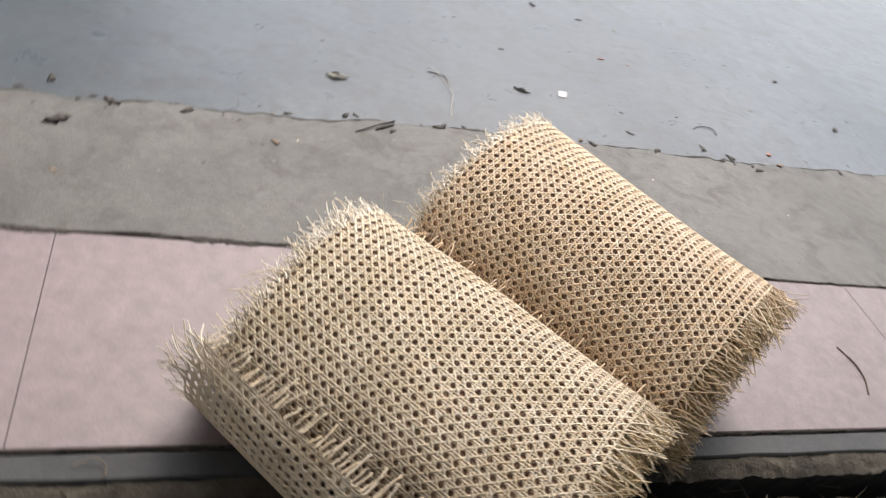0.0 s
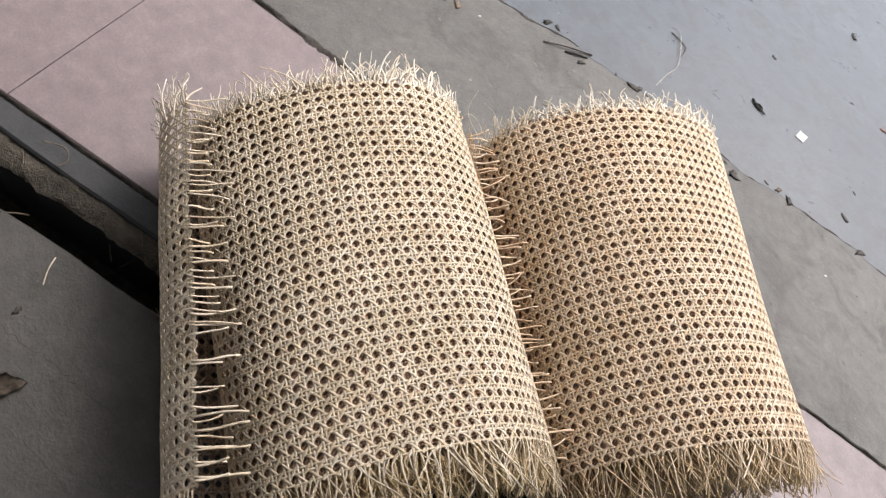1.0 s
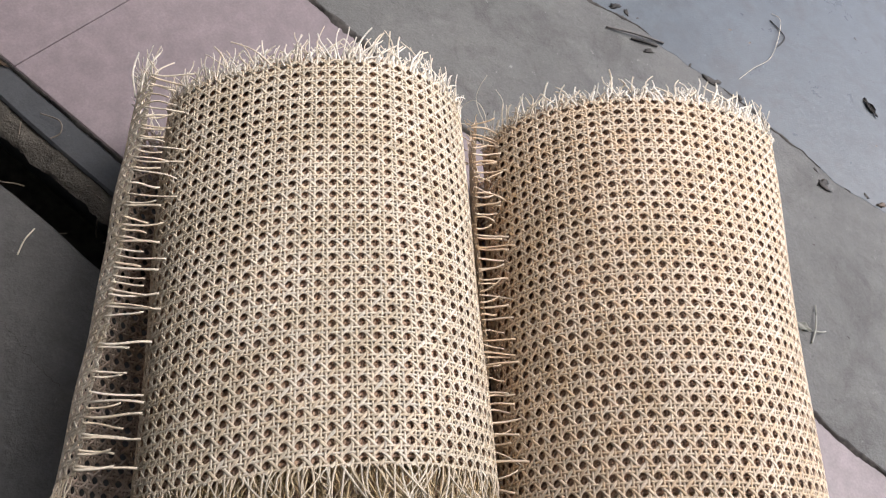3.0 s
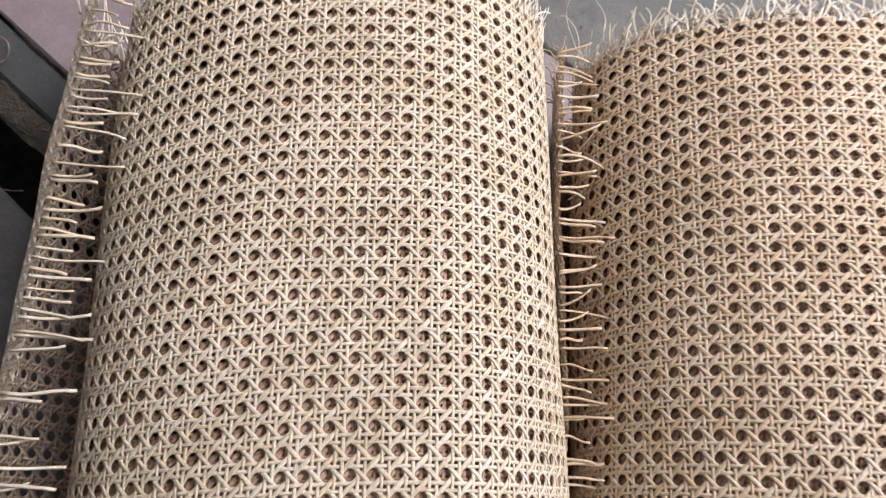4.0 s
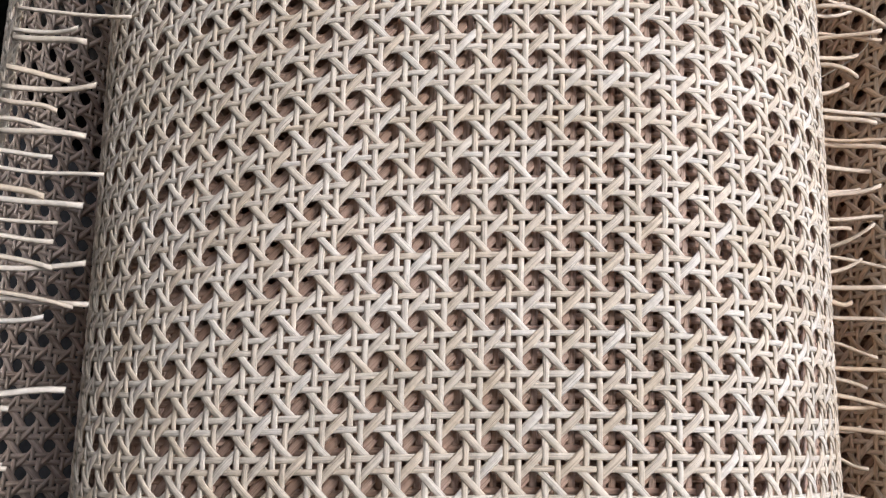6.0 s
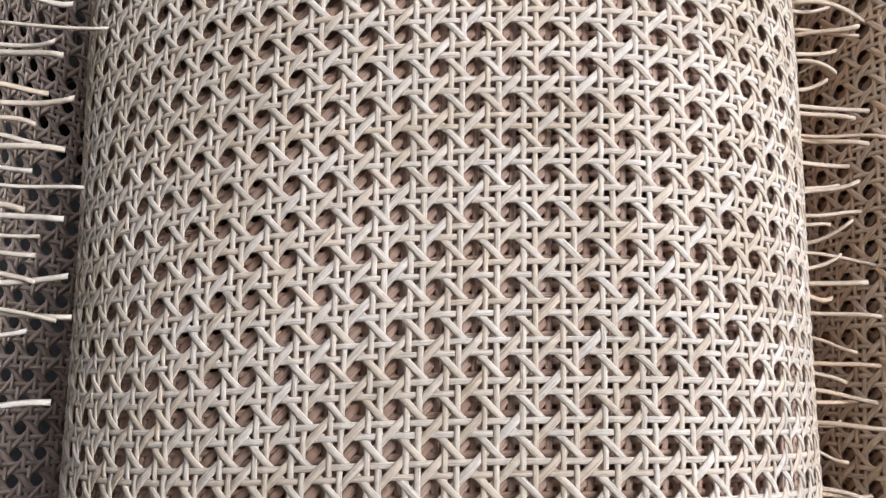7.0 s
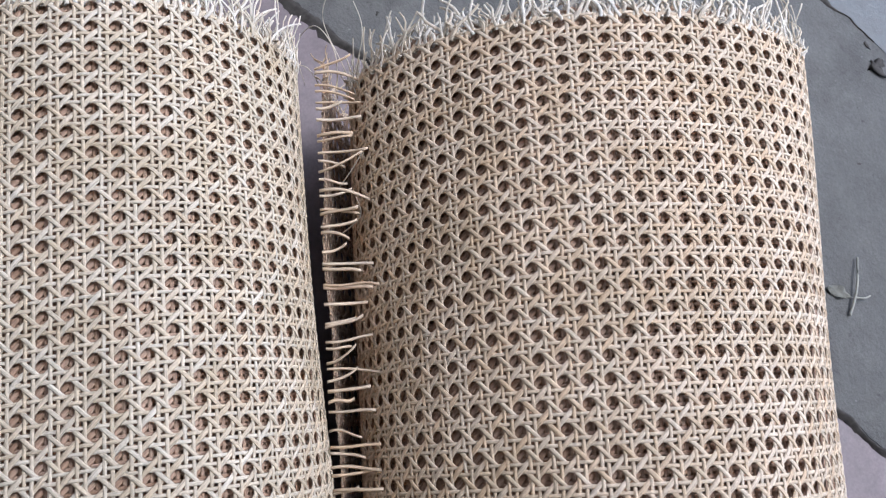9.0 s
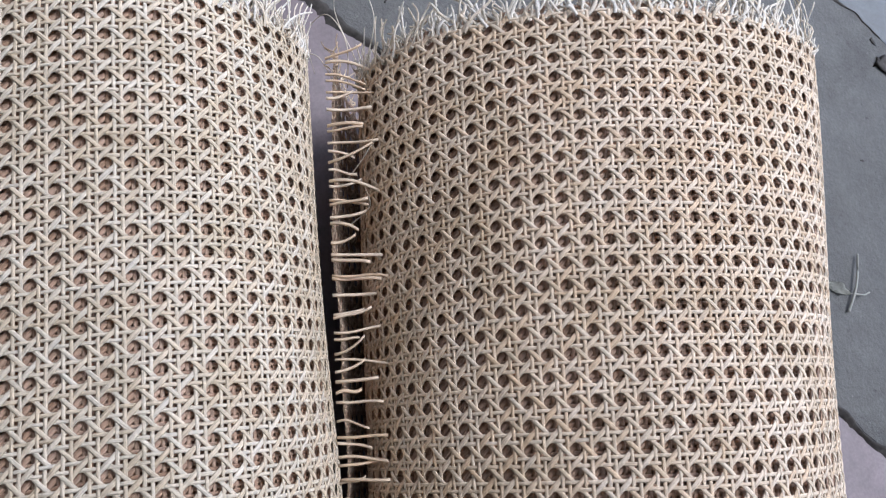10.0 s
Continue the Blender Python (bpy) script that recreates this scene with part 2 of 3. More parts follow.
def rough_edge():
    """Crumbled mortar along the kerb, an uneven ribbon over a dark cement face."""
    rng = np.random.default_rng(5)
    rows, n = 6, 1100
    bm, earth = bmesh.new(), bmesh.new()
    grid, face = [], []
    for i in range(n + 1):
        a = -3.0 + 6.0 * i / n
        line = []
        for k in range(rows):
            f = k / (rows - 1)
            s = S_BLACK + (S_ROUGH + 0.003 - S_BLACK) * f + wander(a, 20 + k, 0.0035, 34) * (1.5 - f)
            z = -0.009 - 0.012 * (1 - f) ** 2 + wander(a, 40 + k, 0.0035, 45) + rng.uniform(-0.0012, 0.0012)
            line.append(bm.verts.new(at(a, s, z)))
        grid.append(line)
        low = line[0].co
        face.append([earth.verts.new(low + ACROSS * 0.002 + Vector((0, 0, 0.001))), earth.verts.new(at(a, S_BLACK + 0.03, -0.16))])
    for r, q in zip(grid, grid[1:]):
        for k in range(rows - 1):
            bm.faces.new((r[k], q[k], q[k + 1], r[k + 1]))
    for r, q in zip(face, face[1:]):
        earth.faces.new((r[0], q[0], q[1], r[1]))
    bmesh.ops.recalc_face_normals(bm, faces=bm.faces)
    edge = tagged(part("mortar_edge", bm, ROUGH_EDGE, smooth=True), "crumbling brown mortar edge along the kerb", "mortar", kind="structure")
    part("gap_face", earth, STRIP_CEMENT, edge, "dark grey cement face inside the gap", smooth=True)
    return edge


rough_edge()
tagged(band_piece("lower_slab", -14, 14, -12, S_SLAB, -0.022, 0.12, SLAB_CEMENT, steps=500, far_wander=(0.004, 11, 8)),
       "dark grey cement slab beyond the open gap", "slab", kind="structure")

# unseen shell added to shape the light: the camera stands under its ceiling and looks out over the threshold
def wall(name, a0, a1, s0, s1, z0, z1, label, category):
    bm = bmesh.new()
    bmesh.ops.create_cube(bm, size=1.0)
    for v in bm.verts:
        v.co = at(a0 + (a1 - a0) * (v.co.x + 0.5), s0 + (s1 - s0) * (v.co.y + 0.5), z0 + (z1 - z0) * (v.co.z + 0.5))
    bmesh.ops.recalc_face_normals(bm, faces=bm.faces)
    return tagged(part(name, bm, PLASTER), label, category, kind="structure")


wall("unseen_wall_west", -1.35, -1.15, -4.0, 3.2, -0.15, 3.0, "unseen plaster side wall added to block sky light", "wall")
wall("unseen_wall_east", 4.0, 4.2, -4.0, 0.5, -0.15, 3.0, "unseen plaster side wall added to close the room", "wall")
wall("unseen_wall_south", -1.15, 4.0, -4.0, -3.8, -0.15, 3.0, "unseen plaster back wall added to close the room", "wall")
# out of view, put there only to dim the floor's upper left reflection
wall("unseen_wall_north", -5.0, -0.3, 4.6, 4.8, -0.15, 3.0, "unseen plaster wall added to darken the floor's reflection", "wall")
wall("lintel", -1.15, 4.0, 0.36, 0.52, 2.3, 2.8, "unseen plaster lintel added over the assumed doorway", "lintel")
# reaches out past the rolls so its soft shadow edge grades the light
wall("ceiling", -1.15, 4.0, -3.8, 1.40, 2.8, 2.95, "unseen plaster ceiling and eaves added to shade the near side", "ceiling")

# ---- cane webbing ----
AXIS = Vector((0.88662, -0.46249, 0))      # along the rolls, towards their near ends
SIDE = Vector((0.46249, 0.88662, 0))
UA, VA = np.array(AXIS), np.array(SIDE)
ROWS_N = 32                                # rows of holes between the two cut edges
DELTA, WIDE = 0.152, 0.168


class Roll:
    """A loosely wound roll with an oval, leaning cross-section that may taper along its length.

    The sheet is wound a little askew: rows waver (wave) and columns drift (skew) round the roll.
    """

    def __init__(self, c0, c1, a0, a1, b, lean, bulge, pitch, step, skew, u_far, wave, start, seed):
        self.c0, self.c1, self.a0, self.a1, self.b, self.lean, self.bulge = c0, c1, a0, a1, b, lean, bulge
        self.pitch, self.skew, self.u_far, self.wave, self.seed = pitch, skew, u_far, wave, seed
        th = np.linspace(0, 2 * np.pi, 2001)
        am = a0 + a1 * (u_far + ROWS_N * pitch / 2)
        x, y = am * np.cos(th), b * np.sin(th)
        arc = np.concatenate([[0], np.cumsum(np.hypot(np.diff(x), np.diff(y)))])
        self.cells = int(round(arc[-1] / step))
        self.th, self.arc = th, arc / arc[-1] * self.cells
        self.step = arc[-1] / self.cells
        quarter = arc[500]
        self.turn = quarter / self.step + (arc[-1] - quarter) / step - start

    def place(self, x, y, h, depth=0.0, phase=0.0):
        """x: cells round the roll (clockwise seen from the near end is negative), y: rows from the far edge, h: metres off the sheet."""
        th = np.interp(np.mod(-x + phase + self.turn + self.skew * y, self.cells), self.arc, self.th)
        k = np.mod(th + np.pi / 2, 2 * np.pi) - np.pi
        w = self.wave
        u = self.u_far + y * self.pitch + w[0] * np.sin(k) + w[1] * (1 - np.cos(k)) + w[2] * np.sin(2 * k) + w[3] * (1 - np.cos(2 * k))
        uc = np.clip(u, self.u_far - 0.03, self.u_far + ROWS_N * self.pitch + 0.03)
        a, b = self.a0 + self.a1 * uc - depth, self.b - depth
        dent = 0.0016 * (np.sin(3 * th + 9 * u + self.seed) + 0.7 * np.sin(5 * th - 17 * u + 2 * self.seed))
        nx, ny = b * np.cos(th), a * np.sin(th)
        nn = np.hypot(nx, ny)
        px, py = a * np.cos(th) + (h + dent) * nx / nn, b * np.sin(th) + (h + dent) * ny / nn
        cl, sl = math.cos(self.lean), math.sin(self.lean)
        a_full = self.a0 + self.a1 * uc
        z0 = np.sqrt((a_full * sl) ** 2 + (self.b * cl) ** 2) + 0.004
        dx, dz = px * cl - py * sl, px * sl + py * cl
        psi = np.arctan2(dz, dx)
        swell = self.bulge * np.cos(3 * (psi - 0.09)) * np.clip(np.cos(psi - 0.35), 0, 1) ** 2
        grow = 1 + swell / np.hypot(dx, dz)
        v, z = self.c0 + self.c1 * uc + dx * grow, z0 + dz * grow
        return u[..., None] * UA + v[..., None] * VA + z[..., None] * np.array([0, 0, 1.0])


class Sheet:
    """A hanging loose end of the webbing, following a curve in the cross-section."""

    def __init__(self, curve, u_far, pitch, step):
        self.pitch, self.step = pitch, step
        pts = np.array(curve, dtype=float)
        t = np.linspace(0, len(pts) - 1, 400)
        out = []
        for q in t:
            i = min(int(q), len(pts) - 2)
            f = q - i
            p0, p1, p2, p3 = pts[max(i - 1, 0)], pts[i], pts[i + 1], pts[min(i + 2, len(pts) - 1)]
            out.append(0.5 * (2 * p1 + (p2 - p0) * f + (2 * p0 - 5 * p1 + 4 * p2 - p3) * f * f + (3 * p1 - p0 - 3 * p2 + p3) * f ** 3))
        self.line = np.array(out)
        d = np.hypot(*np.diff(self.line, axis=0).T)
        arc = np.concatenate([[0], np.cumsum(d)])
        self.cells = int(arc[-1] / step)
        self.arc = arc / step
        self.end = arc[-1] / step
        self.u_far = u_far

    def place(self, x, y, h, depth=0.0, phase=0.0):
        u = self.u_far + y * self.pitch
        q = self.end - self.cells + x
        v, z = np.interp(q, self.arc, self.line[:, 0]), np.interp(q, self.arc, self.line[:, 1])
        e = 0.3
        dv = np.interp(q + e, self.arc, self.line[:, 0]) - np.interp(q - e, self.arc, self.line[:, 0])
        dz = np.interp(q + e, self.arc, self.line[:, 1]) - np.interp(q - e, self.arc, self.line[:, 1])
        n = np.hypot(dv, dz) + 1e-9
        wave = 0.002 * np.sin(u * 23.0) + 0.001 * np.sin(u * 61.0 + 1.0)
        w = np.clip((q - self.end + 9) / 9, 0, 1)
        v, z = v - (h + wave * w) * dz / n, z + (h + 0.4 * wave * w) * dv / n
        return u[..., None] * UA + v[..., None] * VA + z[..., None] * np.array([0, 0, 1.0])


PROFILE = ((-0.5, -0.25), (-0.40, 0.36), (0.0, 0.5), (0.40, 0.36), (0.5, -0.25))
FLAT = ((-0.5, 0.0), (0.5, 0.0))


class Strands:
    """Collects ribbons, each a line of (x, y, h) on a sheet, into one mesh."""

    def __init__(self, sheet, depth=0.0, phase=0.0, flat=False, slip=0.0):
        self.sheet, self.depth, self.phase, self.flat, self.slip = sheet, depth, phase, flat, slip
        self.verts, self.faces, self.grain, self.count, self.number = [], [], [], 0, 0

    def add(self, x, y, h, wide, thick, taper=False):
        prof = FLAT if self.flat else PROFILE
        dx, dy = np.gradient(x), np.gradient(y)
        n = np.hypot(dx, dy) + 1e-9
        px, py = -dy / n, dx / n
        w = np.full(len(x), wide)
        if taper:
            w = wide * np.linspace(1.0, 0.6, len(x))
        ring = [self.sheet.place(x + px * o * w, y + py * o * w + self.slip, h + k * thick, self.depth, self.phase) for o, k in prof]
        v = np.stack(ring, axis=1)
        m, k = v.shape[:2]
        # grain runs along the strand: finely across it, slowly along it
        run = np.concatenate([[0], np.cumsum(np.hypot(np.diff(x), np.diff(y)))])
        own = float(x[0]) * 3.7 + float(y[0]) * 5.3 + self.number * 11.1
        g = np.empty((m, k, 3))
        g[..., 0] = np.array([o for o, _ in prof]) * 7.0 + own
        g[..., 1] = run[:, None] * 0.45
        g[..., 2] = own * 0.61
        self.grain.append(g.reshape(-1, 3))
        self.number += 1
        base = self.count + np.arange(m - 1)[:, None] * k
        sides = range(1) if k == 2 else range(k)
        for j in sides:
            j2 = (j + 1) % k
            self.faces.append(np.concatenate([base + j, base + k + j, base + k + j2, base + j2], axis=1))
        self.verts.append(v.reshape(-1, 3))
        self.count += m * k

    def build(self, name, material, parent, label="", back=None):
        ob = mesh_object(name, np.concatenate(self.verts), np.concatenate(self.faces), material, parent, label)
        layer = ob.data.attributes.new("grain", "FLOAT_VECTOR", "POINT")
        layer.data.foreach_set("vector", np.concatenate(self.grain).astype(np.float32).ravel())
        if back:
            # the pith side of the cane is browner than its skin side
            ob.data.materials.append(back)
            sides = np.concatenate([np.full(len(f), 1 if k % len(PROFILE) == len(PROFILE) - 1 else 0, dtype=np.int32) for k, f in enumerate(self.faces)])
            ob.data.polygons.foreach_set("material_index", sides)
        return ob


def weave(st, x0, x1, y0, y1, rng, steps=6, closed=False, single=None, full=1.0, tight=1.0):
    """Seven-step cane weave: paired strands both ways, plain woven, with two diagonals; the holes are at whole numbers."""
    thick, rise, high = 0.0008, 0.00038 * tight, 0.0006 * tight
    knots = np.array([0.0, 0.5 - DELTA, 0.5, 0.5 + DELTA]) if steps <= 4 else np.array([-0.14, 0.14, 0.5 - DELTA, 0.5, 0.5 + DELTA, 0.70])
    n = int(round(x1 - x0))
    for j in range(int(y0) - 1, int(y1)):
        for sgn in (-1, 1):
            yy = j + 0.5 + sgn * DELTA
            if yy < y0 - 0.5 or yy > y1 - 0.5:
                continue
            x = (np.arange(n)[:, None] + x0 - 0.5 + knots + 0.5).ravel()
            x = np.append(x[x <= x1 + 0.3], x1 + 0.001 if closed else x1)
            x = np.unique(np.round(x, 4))
            frac = np.mod(x, 1.0)
            h = sgn * rise * np.interp(frac, [0, 0.5 - DELTA, 0.5 + DELTA, 1.0], [0, 1, -1, 0])
            y = yy + rng.normal(0, 0.007) + 0.008 * np.sin(x * 0.9 + rng.uniform(0, 6)) + 0.008 * np.sin(x * 0.31 + rng.uniform(0, 6))
            one = Strands(st.sheet, st.depth, st.phase) if single is not None else st
            one.add(x, y, h, WIDE * full * rng.uniform(0.92, 1.10), thick)
            if single is not None:
                single.append(("round_strand", one))
    rows = int(round(y1 - y0))
    for i in range(int(x0) - (0 if closed else 1), int(x1) + (0 if closed else 1)):
        for sgn in (-1, 1):
            xx = i + 0.5 + sgn * DELTA
            if xx < x0 or xx > x1:
                continue
            y = (np.arange(rows + 1)[:, None] + y0 - 0.5 + knots).ravel()
            y = np.unique(np.round(y[(y >= y0 - 0.5) & (y <= y1 - 0.5)], 4))
            frac = np.mod(y, 1.0)
            h = -sgn * rise * np.interp(frac, [0, 0.5 - DELTA, 0.5 + DELTA, 1.0], [0, 1, -1, 0])
            x = xx + rng.normal(0, 0.008) + 0.008 * np.sin(y * 0.8 + rng.uniform(0, 6))
            one = Strands(st.sheet, st.depth, st.phase) if single is not None else st
            one.add(x, y, h, WIDE * full * rng.uniform(0.92, 1.10), thick)
            if single is not None:
                single.append(("long_strand", one))
    # diagonals
    grain = np.array([0.0, 0.16, 0.34, 0.5, 0.66, 0.84]) if steps > 4 else np.array([0.0, 0.5])
    for way in (1, -1):
        first = int(math.floor(x0 - rows)) - 1 if way == 1 else int(x0) - 1
        last = int(x1) + 1 if way == 1 else int(math.ceil(x1 + rows)) + 1
        if closed:
            first, last = int(x0), int(x1)
        for i in range(first, last):
            y = (np.arange(int(y0) - 1, int(y1) + 1)[:, None] + grain).ravel()
            y = y[(y >= y0 - 0.5) & (y <= y1 - 0.5)]
            x = i + 0.5 + way * y
            if not closed:
                keep = (x >= x0) & (x <= x1)
                x, y = x[keep], y[keep]
            if len(x) < 3:
                continue
            # over the axial pairs where y is whole, under the round pairs halfway (the other way about for the second diagonal)
            h = way * high * np.clip(1.2 * np.cos(2 * np.pi * y), -1, 1)
            x = x + rng.normal(0, 0.007)
            st.add(x, y, h + 0.00005, WIDE * (1.14 if way == 1 else 1.34) * full * rng.uniform(0.94, 1.08), thick * 0.9)


def frayed(st, x0, x1, edge, way, rng, length, per_cell, bend, slant, full=1.0):
    """Loose strand ends past a cut edge: straight ends of the long strands and slanting ends of the diagonals, some broken short."""
    n = int((x1 - x0) * per_cell)
    for i in range(n):
        x = x0 + (i + rng.uniform(0.1, 0.9)) / per_cell
        ln = length * rng.choice((rng.uniform(0.25, 0.6), rng.uniform(0.6, 1.0), rng.uniform(0.8, 1.15))) / st.sheet.pitch
        t = np.linspace(0, 1, 8)
        lean = rng.normal(0, 0.14) if i % 2 else rng.choice((-1, 1)) * slant * rng.uniform(0.5, 1.1)
        curve = rng.normal(0, 0.26)
        y = edge - way * 0.15 + way * ln * (t - 0.10 * abs(curve) * t ** 2)
        h = bend * rng.normal(0.5, 0.9) * t ** 2 + rng.normal(0, 0.0012 * full ** 2) * np.sin(t * 5)
        wide = WIDE * rng.uniform(0.55, 1.0) * full
        st.add(x + ln * (lean * t + curve * t ** 2.2) + 0.12 * rng.normal() * np.sin(t * 6), y, h, wide, 0.0009, taper=True)


def webbing_roll(label, roll, cane, flap_curve, tip_out, far_length, seed):
    rng = np.random.default_rng(seed)
    thing = tagged(new("cane_webbing_roll"), label, "cane webbing", "rolls of cane webbing")
    n, r = roll.cells, ROWS_N
    st = Strands(roll)
    singles = []
    weave(st, 0, n, 0, r, rng, 6, True, singles)
    sheet = tagged(st.build("outer_layer", cane, thing, "open octagonal woven cane sheet"), kind="stuff")
    for name, one in singles:
        one.build(name, cane, sheet)
    # inner sheets are the same cane; their shade is put into the darker colour
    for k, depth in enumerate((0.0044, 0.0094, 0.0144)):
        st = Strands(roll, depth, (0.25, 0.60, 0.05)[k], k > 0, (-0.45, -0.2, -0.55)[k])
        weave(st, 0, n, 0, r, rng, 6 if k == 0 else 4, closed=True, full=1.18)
        tagged(st.build("inner_layer", CANE_BACK_SHADE, thing, "woven cane sheet wound beneath"), kind="stuff")
    # solid wound middle, in the same brown that holds the shade
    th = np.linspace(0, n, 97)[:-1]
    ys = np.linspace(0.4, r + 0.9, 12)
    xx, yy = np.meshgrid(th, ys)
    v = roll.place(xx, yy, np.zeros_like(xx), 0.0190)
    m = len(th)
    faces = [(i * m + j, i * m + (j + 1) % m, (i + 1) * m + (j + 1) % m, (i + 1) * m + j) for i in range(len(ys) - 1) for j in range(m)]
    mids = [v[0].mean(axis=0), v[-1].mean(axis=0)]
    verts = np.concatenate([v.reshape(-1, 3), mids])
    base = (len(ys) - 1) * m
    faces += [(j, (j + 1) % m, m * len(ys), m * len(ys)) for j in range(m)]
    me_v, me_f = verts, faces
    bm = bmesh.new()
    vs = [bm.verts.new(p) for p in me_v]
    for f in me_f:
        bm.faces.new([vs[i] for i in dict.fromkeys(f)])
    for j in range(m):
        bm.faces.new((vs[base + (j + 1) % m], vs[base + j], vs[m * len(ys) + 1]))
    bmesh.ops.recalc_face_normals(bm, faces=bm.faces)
    part("wound_middle", bm, CANE_BACK_SHADE, thing, "tightly wound inner sheets", smooth=True)
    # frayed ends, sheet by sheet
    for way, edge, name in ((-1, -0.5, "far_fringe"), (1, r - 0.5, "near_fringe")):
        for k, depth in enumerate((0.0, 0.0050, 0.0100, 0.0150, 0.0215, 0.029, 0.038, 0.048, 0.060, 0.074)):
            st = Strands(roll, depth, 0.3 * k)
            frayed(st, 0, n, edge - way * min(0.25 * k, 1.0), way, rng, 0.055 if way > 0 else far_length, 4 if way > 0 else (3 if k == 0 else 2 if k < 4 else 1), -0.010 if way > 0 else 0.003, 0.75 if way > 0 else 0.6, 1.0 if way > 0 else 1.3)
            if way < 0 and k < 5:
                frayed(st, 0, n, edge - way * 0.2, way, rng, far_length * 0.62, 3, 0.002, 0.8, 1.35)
            # near end: outermost layer in the roll's cane, deeper ones browner
            ob = st.build(name, CANE_ENDS if way < 0 else cane if k < 1 else CANE_BROWN, thing, "ragged ends of loose cane strands")
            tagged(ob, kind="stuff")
    # loose outer end of the sheet with its own fringe
    flap = Sheet(flap_curve, roll.u_far - (0.014 if tip_out[2] > 1.5 else 0.0), roll.pitch, roll.step)
    st = Strands(flap)
    weave(st, 0, flap.cells, 0, r, rng, 6, full=1.2, tight=0.5)
    tagged(st.build("loose_end", cane, thing, "loose outer end of the woven sheet", CANE_PITH if tip_out[2] < 1.5 else CANE_BACK_SHADE), kind="stuff")
    for way, edge, name in ((-1, -0.5, "far_fringe"), (1, r - 0.5, "near_fringe")):
        st = Strands(flap)
        frayed(st, 0, flap.cells - 0.3, edge, way, rng, 0.040 if tip_out[2] < 1.5 or way > 0 else 0.022, 3, 0.006, 0.35, 1.0 if way > 0 else 1.3)
        if way < 0 and tip_out[2] < 1.5:
            frayed(st, flap.cells - 5, flap.cells - 0.2, edge, way, rng, 0.046, 4, 0.004, 0.3, 1.4)
        tagged(st.build(name, CANE_ENDS if way < 0 and tip_out[2] < 1.5 else cane, thing, "ragged ends of loose cane strands"), kind="stuff")
    # single strands that stick out of the loose end
    end_v, end_z = flap.line[-1]
    for j in range(r):
        for sgn in (-1, 1):
            if rng.uniform() < 0.12:
                continue
            u = flap.u_far + (j + sgn * DELTA + rng.normal(0, 0.05)) * roll.pitch
            ln = tip_out[0] * rng.uniform(0.45, 1.2)
            rise = tip_out[1] + rng.normal(0, 0.006)
            skew = rng.normal(0, 0.0028) * tip_out[2]
            curl, twist = rng.normal(0, 0.0022), rng.normal(0, 0.0006)
            bm = bmesh.new()
            w, t = 0.0026 * rng.uniform(0.7, 1.1), 0.001
            rings = []
            for i in range(8):
                f = i / 7
                c = np.array([u + skew * f * f + twist * math.sin(f * 5.5), end_v - 0.004 + (ln + 0.004) * f, end_z + rise * f + curl * math.sin(f * 3.1)])
                row = []
                for o, k in ((-0.5, -0.3), (-0.25, 0.6), (0.25, 0.6), (0.5, -0.3)):
                    p = UA * (c[0] + o * w) + VA * c[1] + np.array([0, 0, 1.0]) * (c[2] + k * t)
                    row.append(bm.verts.new(p))
                rings.append(row)
            for p, q in zip(rings, rings[1:]):
                for k in range(4):
                    bm.faces.new((p[k], q[k], q[(k + 1) % 4], p[(k + 1) % 4]))
            bm.faces.new(rings[0][::-1])
            bm.faces.new(rings[-1])
            bmesh.ops.recalc_face_normals(bm, faces=bm.faces)
            part("strand", bm, cane, thing, smooth=True)
    return thing


def loose_fibres(thing, material, lines, radius):
    for pts in lines:
        tube("loose_fibre", [AXIS * u + SIDE * v + Vector((0, 0, z)) for u, v, z in pts], radius, material, thing, "single frayed fibre", taper=0.5)


LEFT = Roll(0.56719, 0.04884, 0.17111, -0.007, 0.10704, 0.13714, -0.00925, 0.0133, 0.01308, 0.01128, -0.32915, (0.00777, -0.02123, 0.00366, 0.0092), 0.79, 1.0)
RIGHT = Roll(0.9165, -0.05453, 0.1681, -0.04257, 0.12153, 0.2627, 0.0017, 0.01396, 0.01386, -0.00251, -0.32721, (-0.00156, 0.0011, -0.00192, 0.00016), 0.93, 4.0)
pale_roll = webbing_roll("pale cane webbing roll with frayed ends and a loose fringed edge", LEFT, CANE,
             ((0.56, 0.003), (0.47, 0.006), (0.392, 0.016), (0.353, 0.050), (0.342, 0.090), (0.348, 0.130), (0.366, 0.157)), (0.037, 0.001, 1.0), 0.040, 11)
right_roll = webbing_roll("cane webbing roll tinted with warm bounced light, lying beside a paler one", RIGHT, CANE_BOUNCE,
             ((0.90, 0.003), (0.815, 0.010), (0.768, 0.030), (0.747, 0.065), (0.738, 0.100), (0.731, 0.138)), (0.029, 0.010, 2.2), 0.034, 23)

